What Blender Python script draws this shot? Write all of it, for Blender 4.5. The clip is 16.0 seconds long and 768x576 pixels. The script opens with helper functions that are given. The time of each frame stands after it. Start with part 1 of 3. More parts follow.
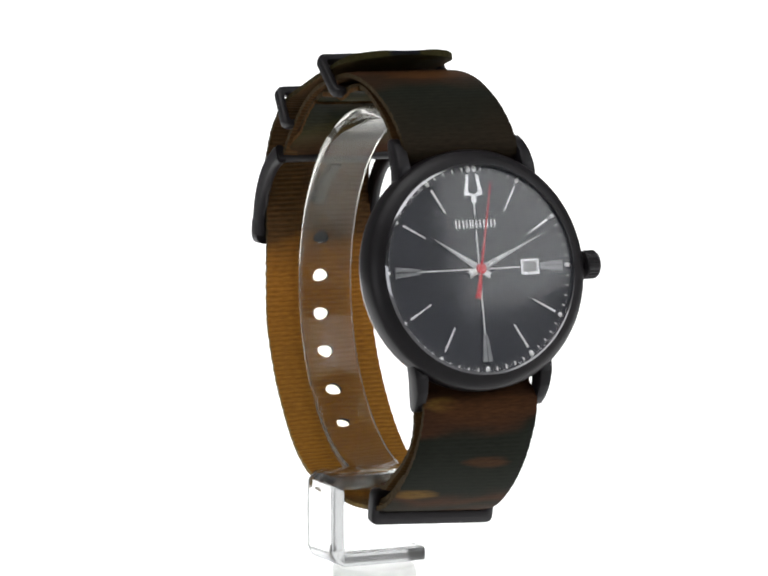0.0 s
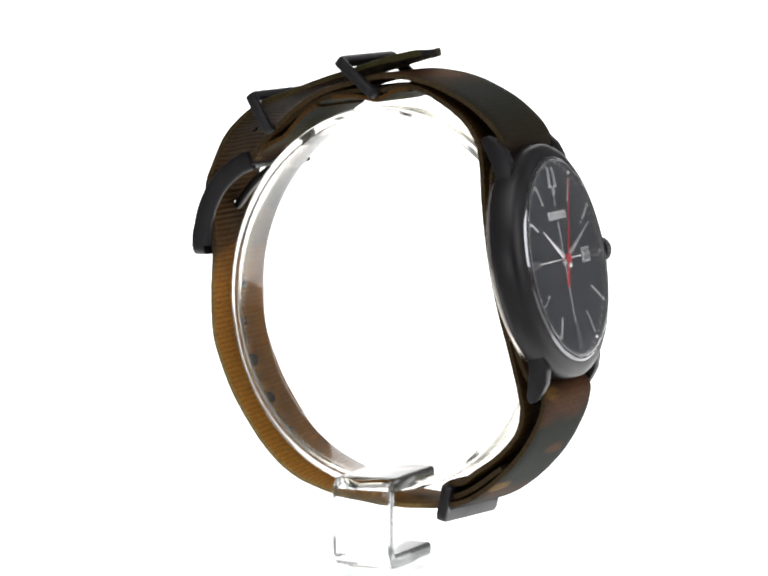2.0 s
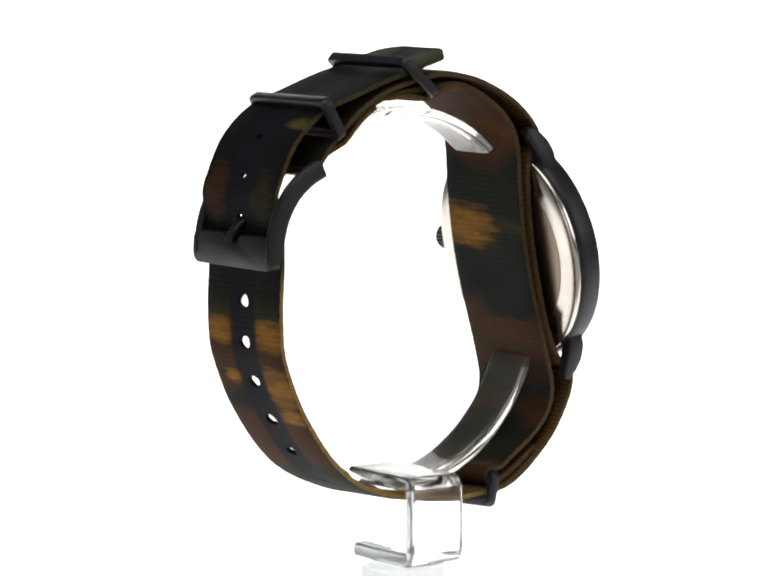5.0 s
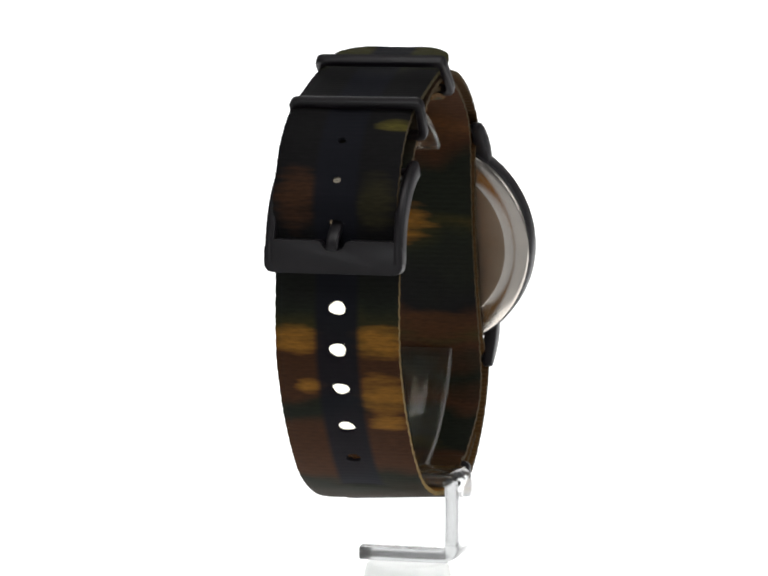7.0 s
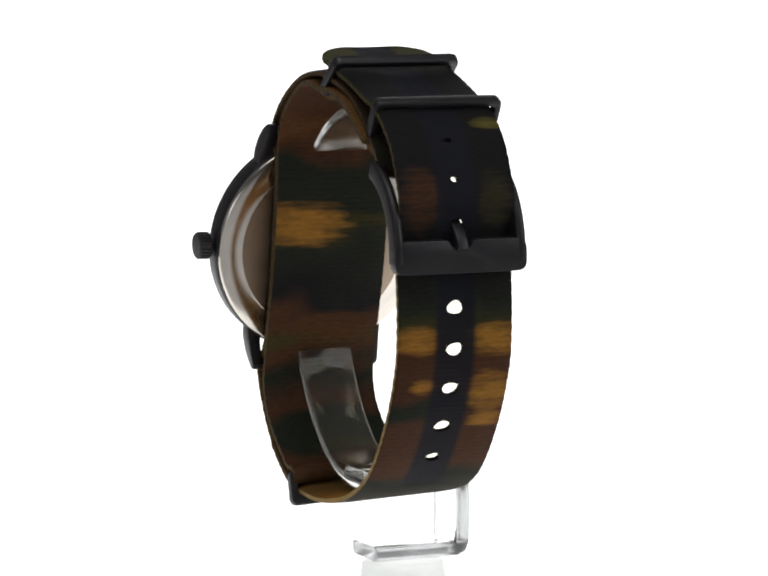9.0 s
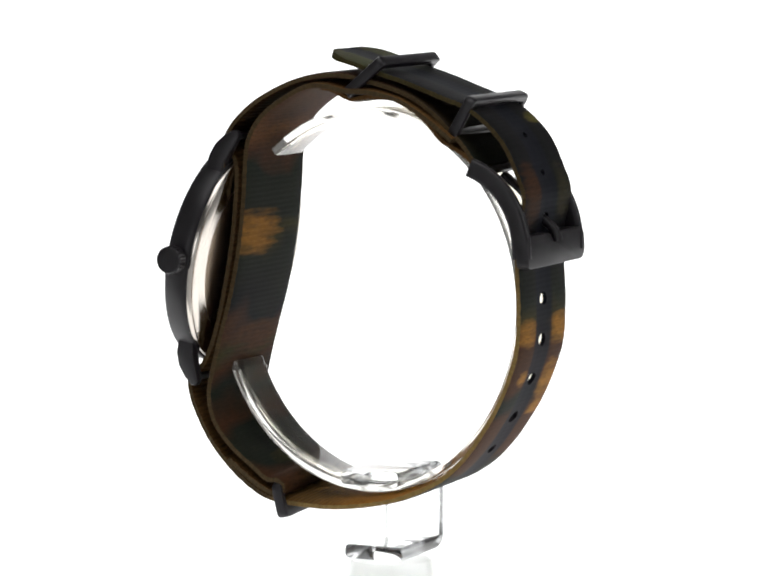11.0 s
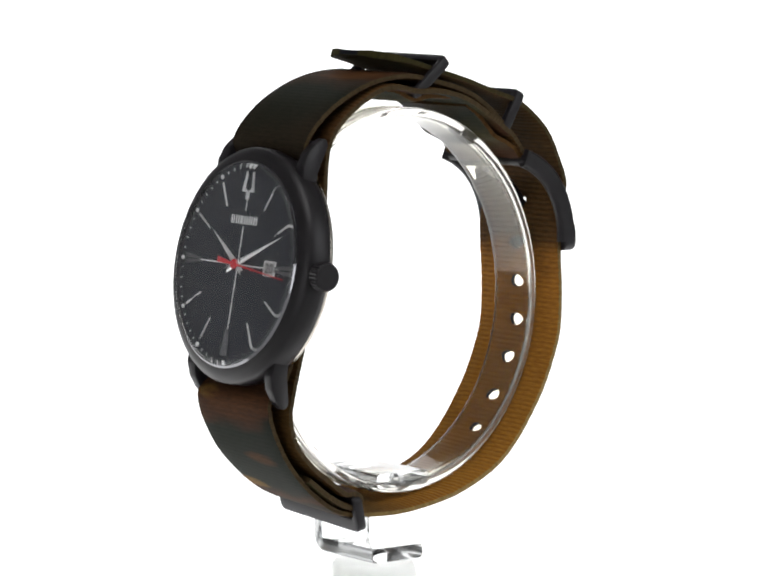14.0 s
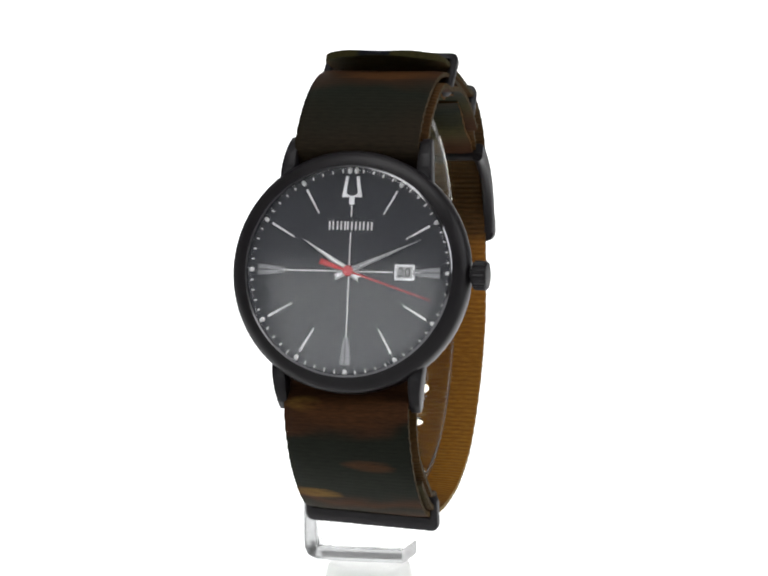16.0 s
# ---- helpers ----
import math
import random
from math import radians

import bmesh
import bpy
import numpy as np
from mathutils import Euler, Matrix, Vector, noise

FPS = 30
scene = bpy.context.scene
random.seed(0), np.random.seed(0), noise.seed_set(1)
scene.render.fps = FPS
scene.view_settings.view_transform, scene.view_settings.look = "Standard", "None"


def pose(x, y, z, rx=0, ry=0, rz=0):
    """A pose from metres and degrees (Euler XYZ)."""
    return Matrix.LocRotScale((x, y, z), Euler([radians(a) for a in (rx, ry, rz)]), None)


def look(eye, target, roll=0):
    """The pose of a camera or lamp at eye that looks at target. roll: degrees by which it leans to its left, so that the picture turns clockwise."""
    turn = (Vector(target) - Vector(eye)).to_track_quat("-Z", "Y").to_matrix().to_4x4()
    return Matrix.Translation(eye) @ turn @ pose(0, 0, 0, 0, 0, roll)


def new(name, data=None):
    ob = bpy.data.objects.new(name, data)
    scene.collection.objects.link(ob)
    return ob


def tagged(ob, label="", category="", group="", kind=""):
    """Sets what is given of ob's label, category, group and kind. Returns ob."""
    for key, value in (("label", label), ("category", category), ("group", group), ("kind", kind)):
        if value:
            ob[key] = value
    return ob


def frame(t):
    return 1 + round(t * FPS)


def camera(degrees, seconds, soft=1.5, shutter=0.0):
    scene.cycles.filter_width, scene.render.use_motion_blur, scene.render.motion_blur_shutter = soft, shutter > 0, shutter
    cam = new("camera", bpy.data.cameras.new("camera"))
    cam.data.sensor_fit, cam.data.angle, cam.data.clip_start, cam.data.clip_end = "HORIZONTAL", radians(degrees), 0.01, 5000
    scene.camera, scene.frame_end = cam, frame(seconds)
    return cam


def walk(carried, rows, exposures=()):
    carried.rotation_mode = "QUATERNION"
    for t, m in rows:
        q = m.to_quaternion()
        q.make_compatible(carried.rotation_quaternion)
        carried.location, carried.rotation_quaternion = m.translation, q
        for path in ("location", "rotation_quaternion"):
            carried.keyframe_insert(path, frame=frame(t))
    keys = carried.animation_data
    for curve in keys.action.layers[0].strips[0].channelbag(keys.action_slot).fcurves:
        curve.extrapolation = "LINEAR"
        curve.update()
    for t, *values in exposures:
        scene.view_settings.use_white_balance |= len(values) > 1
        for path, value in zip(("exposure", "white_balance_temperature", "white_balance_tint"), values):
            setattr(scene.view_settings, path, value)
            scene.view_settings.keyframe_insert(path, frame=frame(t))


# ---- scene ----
MM = 0.001
FLOOR = 131.0          # height of the turntable axis origin over the floor, mm


def turn(t):
    """The turntable's angle in degrees at t seconds: one turn in about 18 s, with a slight sway of the drive."""
    a = 2 * math.pi * t / 18
    side = 1.2 * math.exp(-((t - 2.6) / 1.2) ** 2) - 0.9 * math.exp(-((t - 13.2) / 1.0) ** 2)
    return side + 25.816 + 19.8985 * t - 1.2256 * math.sin(a) + 0.98 * math.cos(a) - 0.5993 * math.sin(2 * a) - 0.8952 * math.cos(2 * a)


# ---- camera ----
cam = camera(11.611, 16.0, soft=2.2)
EYE = Vector((0, -0.64826, 0.131))
CAM_POSE = look(EYE, EYE + Vector((-0.00100438, 0.99440865, -0.10559563)), -0.11)
walk(cam, [(0, CAM_POSE), (16, CAM_POSE)],
     [(0, 0.15), (1, 0.35), (2, 0.5), (3, 0.8), (3.5, 0.8), (4.2, 0.45), (6.3, 0.2), (9.2, 0.2), (11.3, 0.4), (12, 0.75), (12.6, 0.75), (13.2, 0.35), (14, 0.25), (16, 0.18)])

# ---- world and lights: a white light tent ----
world = bpy.data.worlds.new("studio")
scene.world = world
world.use_nodes = True
world.node_tree.nodes["Background"].inputs[0].default_value = (1.0, 1.0, 1.0, 1)
world.node_tree.nodes["Background"].inputs[1].default_value = 0.05


def area(name, eye, target, sx, sy, watts, colour=(1, 1, 1)):
    lamp = bpy.data.lights.new(name, "AREA")
    lamp.shape, lamp.size, lamp.size_y, lamp.energy, lamp.color = "RECTANGLE", sx, sy, watts, colour
    ob = new(name, lamp)
    ob.matrix_world = look(eye, target)
    return ob


area("softbox_overhead", (0.0, -0.25, 0.62), (0, 0, 0.07), 0.5, 0.35, 1.3)
area("softbox_left", (-0.40, -0.84, 0.17), (0, 0, 0.07), 0.42, 0.30, 0.75, (0.96, 0.975, 1.0))
area("softbox_right", (0.75, -0.35, 0.43), (0, 0, 0.07), 0.48, 0.45, 1.5, (0.96, 0.975, 1.0))


# ---- materials ----
class Nodes:
    """A short hand for a material's node tree."""

    def __init__(self, name):
        self.mat = bpy.data.materials.new(name)
        self.mat.use_nodes = True
        self.tree = self.mat.node_tree
        self.bsdf = self.tree.nodes["Principled BSDF"]

    def add(self, kind, inputs=None, **props):
        node = self.tree.nodes.new(kind)
        if "op" in props:
            node.operation = props["op"]
        for key, value in (inputs or {}).items():
            self.put(node.inputs[key], value)
        return node

    def put(self, socket, value):
        if hasattr(value, "links") or hasattr(value, "is_linked"):
            self.tree.links.new(value, socket)
        else:
            socket.default_value = value

    def set(self, **values):
        for key, value in values.items():
            self.put(self.bsdf.inputs[key.replace("_", " ")], value)
        return self

    def bump(self, height, strength, distance=0.0002):
        node = self.add("ShaderNodeBump", {"Height": height, "Strength": strength, "Distance": distance})
        self.put(self.bsdf.inputs["Normal"], node.outputs[0])

    def ramp(self, fac, stops, mode="LINEAR"):
        node = self.add("ShaderNodeValToRGB", {0: fac})
        node.color_ramp.interpolation = mode
        els = node.color_ramp.elements
        for i, (at, col) in enumerate(stops):
            el = els[i] if i < 2 else els.new(at)
            el.position, el.color = at, (*col, 1)
        return node.outputs[0]


def coated(name, colour, rough, metal=0.0, grain=900.0, amount=0.12, spread=0.12, spec=0.5):
    """Plain coated or metal surface with fine grain and uneven gloss."""
    n = Nodes(name)
    co = n.add("ShaderNodeTexCoord").outputs["Object"]
    fine = n.add("ShaderNodeTexNoise", {"Vector": co, "Scale": grain, "Detail": 4.0})
    wide = n.add("ShaderNodeTexNoise", {"Vector": co, "Scale": grain / 9, "Detail": 3.0})
    rr = n.add("ShaderNodeMapRange", {0: wide.outputs[0], 1: 0.3, 2: 0.7, 3: max(rough - spread, 0.02), 4: rough + spread})
    col = n.ramp(wide.outputs[0], [(0.3, tuple(c * 0.8 for c in colour)), (0.7, tuple(min(c * 1.2, 1) for c in colour))])
    n.set(Base_Color=col, Roughness=rr.outputs[0], Metallic=metal)
    n.bsdf.inputs["Specular IOR Level"].default_value = spec
    n.bump(fine.outputs[0], amount, 0.00005)
    return n.mat


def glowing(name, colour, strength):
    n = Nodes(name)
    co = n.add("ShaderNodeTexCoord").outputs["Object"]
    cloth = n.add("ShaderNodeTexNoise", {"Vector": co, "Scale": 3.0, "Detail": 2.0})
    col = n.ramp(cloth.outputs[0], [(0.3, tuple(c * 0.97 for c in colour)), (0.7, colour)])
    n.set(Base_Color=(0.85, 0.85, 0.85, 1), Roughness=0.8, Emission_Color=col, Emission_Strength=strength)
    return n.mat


def glass(name, ior, rough, tint=(1, 1, 1), frost=0.0, ripple=0.06):
    n = Nodes(name)
    co = n.add("ShaderNodeTexCoord").outputs["Object"]
    wave = n.add("ShaderNodeTexNoise", {"Vector": co, "Scale": 160.0, "Detail": 2.0})
    rr = n.add("ShaderNodeMapRange", {0: wave.outputs[0], 1: 0.3, 2: 0.7, 3: rough, 4: rough + (0.02 if ripple else 0.0)})
    n.set(Base_Color=(*tint, 1), Roughness=rr.outputs[0], IOR=ior, Transmission_Weight=1.0 - frost)
    if ripple:
        n.bump(wave.outputs[0], ripple, 0.0004)
    return n.mat


def woven(name, stops, band=None, rib=0.1, patches=(), deep=0.06):
    """Printed ribbed webbing: colour bands along the length (UV y, in cm), torn by noise, with ribs across."""
    n = Nodes(name)
    uv = n.add("ShaderNodeUVMap").outputs[0]
    sep = n.add("ShaderNodeSeparateXYZ", {0: uv})
    u, s = sep.outputs[0], sep.outputs[1]
    length = max(at for at, _ in stops)
    stretched = n.add("ShaderNodeMapping", {0: uv, 3: (0.7, 1.1, 1.0)}).outputs[0]
    tear = n.add("ShaderNodeTexNoise", {"Vector": stretched, "Scale": 1.0, "Detail": 1.6, "Roughness": 0.45})
    shift = n.add("ShaderNodeMath", {0: tear.outputs[0], 1: 0.5}, op="SUBTRACT")
    shift = n.add("ShaderNodeMath", {0: shift.outputs[0], 1: 1.4}, op="MULTIPLY")
    moved = n.add("ShaderNodeMath", {0: s, 1: shift.outputs[0]}, op="ADD")
    fac = n.add("ShaderNodeMath", {0: moved.outputs[0], 1: length}, op="DIVIDE")
    colour = n.ramp(fac.outputs[0], [(at / length, c) for at, c in stops])
    if patches:
        blot = n.add("ShaderNodeMapping", {0: uv, 3: (1.1, 8.0, 1.0)}).outputs[0]
        blot = n.add("ShaderNodeTexNoise", {"Vector": blot, "Scale": 1.0, "Detail": 2.5, "Roughness": 0.5})
        rough_edge = n.add("ShaderNodeMapRange", {0: blot.outputs[0], 1: 0.2, 2: 0.8, 3: -0.9, 4: 0.9}).outputs[0]
    for s0, u0, hs, hu, tint in patches:
        a = n.add("ShaderNodeMath", {0: s, 1: s0}, op="SUBTRACT").outputs[0]
        a = n.add("ShaderNodeMath", {0: a, 1: hs}, op="DIVIDE").outputs[0]
        b = n.add("ShaderNodeMath", {0: u, 1: u0}, op="SUBTRACT").outputs[0]
        b = n.add("ShaderNodeMath", {0: b, 1: hu}, op="DIVIDE").outputs[0]
        a = n.add("ShaderNodeMath", {0: a, 1: a}, op="MULTIPLY").outputs[0]
        b = n.add("ShaderNodeMath", {0: b, 1: b}, op="MULTIPLY").outputs[0]
        d = n.add("ShaderNodeMath", {0: a, 1: b}, op="ADD").outputs[0]
        d = n.add("ShaderNodeMath", {0: d, 1: rough_edge}, op="ADD").outputs[0]
        mask = n.add("ShaderNodeMapRange", {0: d, 1: 0.15, 2: 1.6, 3: 0.9, 4: 0.0}).outputs[0]
        lay = n.add("ShaderNodeMix", {})
        lay.data_type = "RGBA"
        n.put(lay.inputs[0], mask)
        n.put(lay.inputs[6], colour)
        lay.inputs[7].default_value = (*tint, 1)
        colour = lay.outputs[2]
    yarn = n.add("ShaderNodeMapping", {0: uv, 3: (6.0, 42.0, 1.0)}).outputs[0]
    yarn = n.add("ShaderNodeTexNoise", {"Vector": yarn, "Scale": 1.0, "Detail": 3.0})
    shade = n.add("ShaderNodeMapRange", {0: yarn.outputs[0], 1: 0.25, 2: 0.75, 3: 0.68, 4: 1.32})
    cord = n.add("ShaderNodeMath", {0: s, 1: 2 * math.pi * 11.0}, op="MULTIPLY")
    cord = n.add("ShaderNodeMath", {0: cord.outputs[0]}, op="SINE")
    groove = n.add("ShaderNodeMapRange", {0: cord.outputs[0], 1: -1.0, 2: 0.3, 3: 1.0 - deep, 4: 1.0 + deep / 4})
    shade = n.add("ShaderNodeMath", {0: shade.outputs[0], 1: groove.outputs[0]}, op="MULTIPLY")
    mixed = n.add("ShaderNodeVectorMath", {0: colour, 1: shade.outputs[0]}, op="MULTIPLY").outputs[0]
    if band:
        half, lo, hi, dark = band
        au = n.add("ShaderNodeMath", {0: u}, op="ABSOLUTE")
        inside = n.add("ShaderNodeMapRange", {0: au.outputs[0], 1: half + 0.05, 2: half - 0.05, 3: 0.0, 4: 1.0})
        over = n.add("ShaderNodeMapRange", {0: s, 1: lo - 0.03, 2: lo + 0.03, 3: 0.0, 4: 0.93})
        both = n.add("ShaderNodeMath", {0: inside.outputs[0], 1: over.outputs[0]}, op="MULTIPLY")
        mix = n.add("ShaderNodeMix", {})
        mix.data_type = "RGBA"
        n.put(mix.inputs[0], both.outputs[0])
        n.put(mix.inputs[6], mixed)
        mix.inputs[7].default_value = (*dark, 1)
        mixed = mix.outputs[2]
    n.set(Base_Color=mixed, Roughness=0.75)
    n.bsdf.inputs["Specular IOR Level"].default_value = 0.12
    total = n.add("ShaderNodeMath", {0: cord.outputs[0], 1: yarn.outputs[0]}, op="ADD")
    n.bump(total.outputs[0], rib, 0.0001)
    return n.mat


BLACK = (0.0066, 0.0062, 0.0066)
GREEN = (0.0115, 0.0135, 0.0085)
OLIVE = (0.034, 0.029, 0.008)
BROWN = (0.050, 0.020, 0.008)
RUST = (0.085, 0.034, 0.010)
OCHRE = (0.27, 0.12, 0.018)

m_case = coated("black_coated_steel", (0.0115, 0.0098, 0.0115), 0.4, 0.0, 1500, 0.1, 0.06, 0.34)
m_steel = coated("polished_steel", (0.56, 0.52, 0.47), 0.17, 1.0, 700, 0.04, 0.05)
m_rim = coated("glint_ring_metal", (0.24, 0.24, 0.25), 0.08, 1.0, 800, 0.01, 0.02)
m_dial = coated("dark_grey_dial", (0.014, 0.0155, 0.022), 0.4, 0.0, 300, 0.0, 0.02, 0.4)
m_silver = coated("silver_markers", (0.75, 0.75, 0.76), 0.3, 0.75, 2500, 0.02, 0.05)
m_dark_marker = coated("gunmetal_markers", (0.22, 0.22, 0.23), 0.3, 1.0, 2500, 0.02, 0.05)
m_white = coated("white_print", (0.9, 0.9, 0.9), 0.6, 0.0, 2500, 0.02)
m_red = coated("red_lacquer", (0.55, 0.02, 0.03), 0.35, 0.0, 2500, 0.02)
m_grey = coated("grey_date_disc", (0.38, 0.38, 0.38), 0.6, 0.0, 2500, 0.02)
m_crystal = glass("coated_watch_glass", 1.33, 0.09, ripple=0.0)
m_acrylic = glass("clear_acrylic", 1.49, 0.01, (0.97, 0.98, 0.98), 0.0, 0.03)
# grey tint stands in for dark surroundings refracted in the bracket's edges
m_grey_edge = glass("refraction_grey_edge", 1.49, 0.22, (0.5, 0.51, 0.51), 0.04, 0.2)
m_cuff = glass("warm_clear_acrylic", 1.32, 0.02, (0.97, 0.94, 0.82), 0.012, 0.02)
# cream tint and slight frost imitate light piped out at the cuff's edges
m_cuff_edge = glass("light_piped_edge", 1.36, 0.1, (1, 0.98, 0.93), 0.1)
# brushed centre; the strap's brown reflection is put into its colour
m_brown_back = coated("brushed_strap_reflection", (0.28, 0.22, 0.165), 0.32, 1.0, 700, 0.05, 0.06)
m_frost = glass("frosted_acrylic", 1.45, 0.28, (0.9, 0.91, 0.895), 0.25)
m_dark_inside = woven("dark_brown_webbing", [(0.0, (0.10, 0.05, 0.014)), (4.0, (0.075, 0.036, 0.012)), (7.0, (0.10, 0.055, 0.016)), (12.0, (0.08, 0.04, 0.012))], rib=0.4)


# ---- mesh helpers (all sizes in mm, object space) ----
def finish(bm, name, mats, parent, label="", smooth=40, matrix=None):
    bm.normal_update()
    me = bpy.data.meshes.new(name)
    for v in bm.verts:
        v.co *= MM
    bm.to_mesh(me)
    bm.free()
    for m in mats if isinstance(mats, (list, tuple)) else [mats]:
        me.materials.append(m)
    if smooth:
        me.shade_smooth()
        me.set_sharp_from_angle(angle=radians(smooth))
    ob = new(name, me)
    ob.parent = parent
    if matrix is not None:
        ob.matrix_local = matrix
    if label:
        tagged(ob, label)
    return ob


def lathe(profile, n=96):
    """A turned body: profile of (r, z), closed on the axis where r is 0."""
    bm = bmesh.new()
    rings = []
    for r, z in profile:
        if r == 0:
            rings.append([bm.verts.new((0, 0, z))])
        else:
            rings.append([bm.verts.new((r * math.cos(2 * math.pi * k / n), r * math.sin(2 * math.pi * k / n), z)) for k in range(n)])
    for a, b in zip(rings, rings[1:]):
        for k in range(n):
            j = (k + 1) % n
            if len(a) == 1 and len(b) == 1:
                continue
            if len(a) == 1:
                bm.faces.new((a[0], b[j], b[k]))
            elif len(b) == 1:
                bm.faces.new((a[k], a[j], b[0]))
            else:
                bm.faces.new((a[k], a[j], b[j], b[k]))
    bmesh.ops.recalc_face_normals(bm, faces=bm.faces)
    return bm


def prism(outline, z0, z1, bevel=0.0, segments=2):
    """An outline of (x, y) raised from z0 to z1."""
    bm = bmesh.new()
    low = [bm.verts.new((x, y, z0)) for x, y in outline]
    top = [bm.verts.new((x, y, z1)) for x, y in outline]
    n = len(outline)
    bm.faces.new(list(reversed(low)))
    bm.faces.new(top)
    for k in range(n):
        bm.faces.new((low[k], low[(k + 1) % n], top[(k + 1) % n], top[k]))
    bmesh.ops.recalc_face_normals(bm, faces=bm.faces)
    if bevel:
        bmesh.ops.bevel(bm, geom=bm.edges[:], offset=bevel, segments=segments, affect="EDGES", profile=0.5, clamp_overlap=True)
    return bm


def move(bm, matrix):
    bmesh.ops.transform(bm, matrix=matrix, verts=bm.verts)
    return bm


def join(bm, other):
    me = bpy.data.meshes.new("tmp")
    other.to_mesh(me)
    other.free()
    bm.from_mesh(me)
    bpy.data.meshes.remove(me)
    return bm


def rounded(points, radius, steps=5, closed=True):
    """Round the corners of a flat polyline."""
    out, n = [], len(points)
    for i, p in enumerate(points):
        p = Vector(p)
        if not closed and i in (0, n - 1):
            out.append(tuple(p))
            continue
        a, b = Vector(points[i - 1]), Vector(points[(i + 1) % n])
        r = min(radius, (a - p).length * 0.45, (b - p).length * 0.45)
        p0, p1 = p + (a - p).normalized() * r, p + (b - p).normalized() * r
        for k in range(steps + 1):
            q = k / steps
            out.append(tuple((1 - q) ** 2 * p0 + 2 * q * (1 - q) * p + q * q * p1))
    return out


def smooth_path(points, step):
    """Catmull-Rom through (y, z) points, evenly resampled; also the arc length at each given point."""
    P = [Vector(p) for p in points]
    P = [2 * P[0] - P[1]] + P + [2 * P[-1] - P[-2]]
    fine, marks, s = [], [], 0.0
    for i in range(1, len(P) - 2):
        a, b, c, d = P[i - 1], P[i], P[i + 1], P[i + 2]
        marks.append(len(fine))
        for k in range(24):
            t = k / 24
            fine.append(0.5 * ((2 * b) + (c - a) * t + (2 * a - 5 * b + 4 * c - d) * t * t + (3 * b - a - 3 * c + d) * t ** 3))
    marks.append(len(fine))
    fine.append(P[-2])
    for _ in range(6):
        fine = [fine[0]] + [(fine[i - 1] + 2 * fine[i] + fine[i + 1]) / 4 for i in range(1, len(fine) - 1)] + [fine[-1]]
    cum = [0.0]
    for a, b in zip(fine, fine[1:]):
        cum.append(cum[-1] + (b - a).length)
    total = cum[-1]
    n = max(2, round(total / step))
    ys = np.interp(np.linspace(0, total, n + 1), cum, [p[0] for p in fine])
    zs = np.interp(np.linspace(0, total, n + 1), cum, [p[1] for p in fine])
    return list(zip(ys, zs)), total / n, [cum[m] for m in marks], total


def at_index(marks, i):
    k = min(int(i), len(marks) - 2)
    return marks[k] + (marks[k + 1] - marks[k]) * (i - k)


def lifted(x, y, z):
    """The strap hangs a little askew: its bottom rises towards one edge."""
    return 0.055 * (10 - x) * min(max((-85 - z) / 15, 0.0), 1.0) * min(max((12 - y) / 12, 0.0), 1.0)


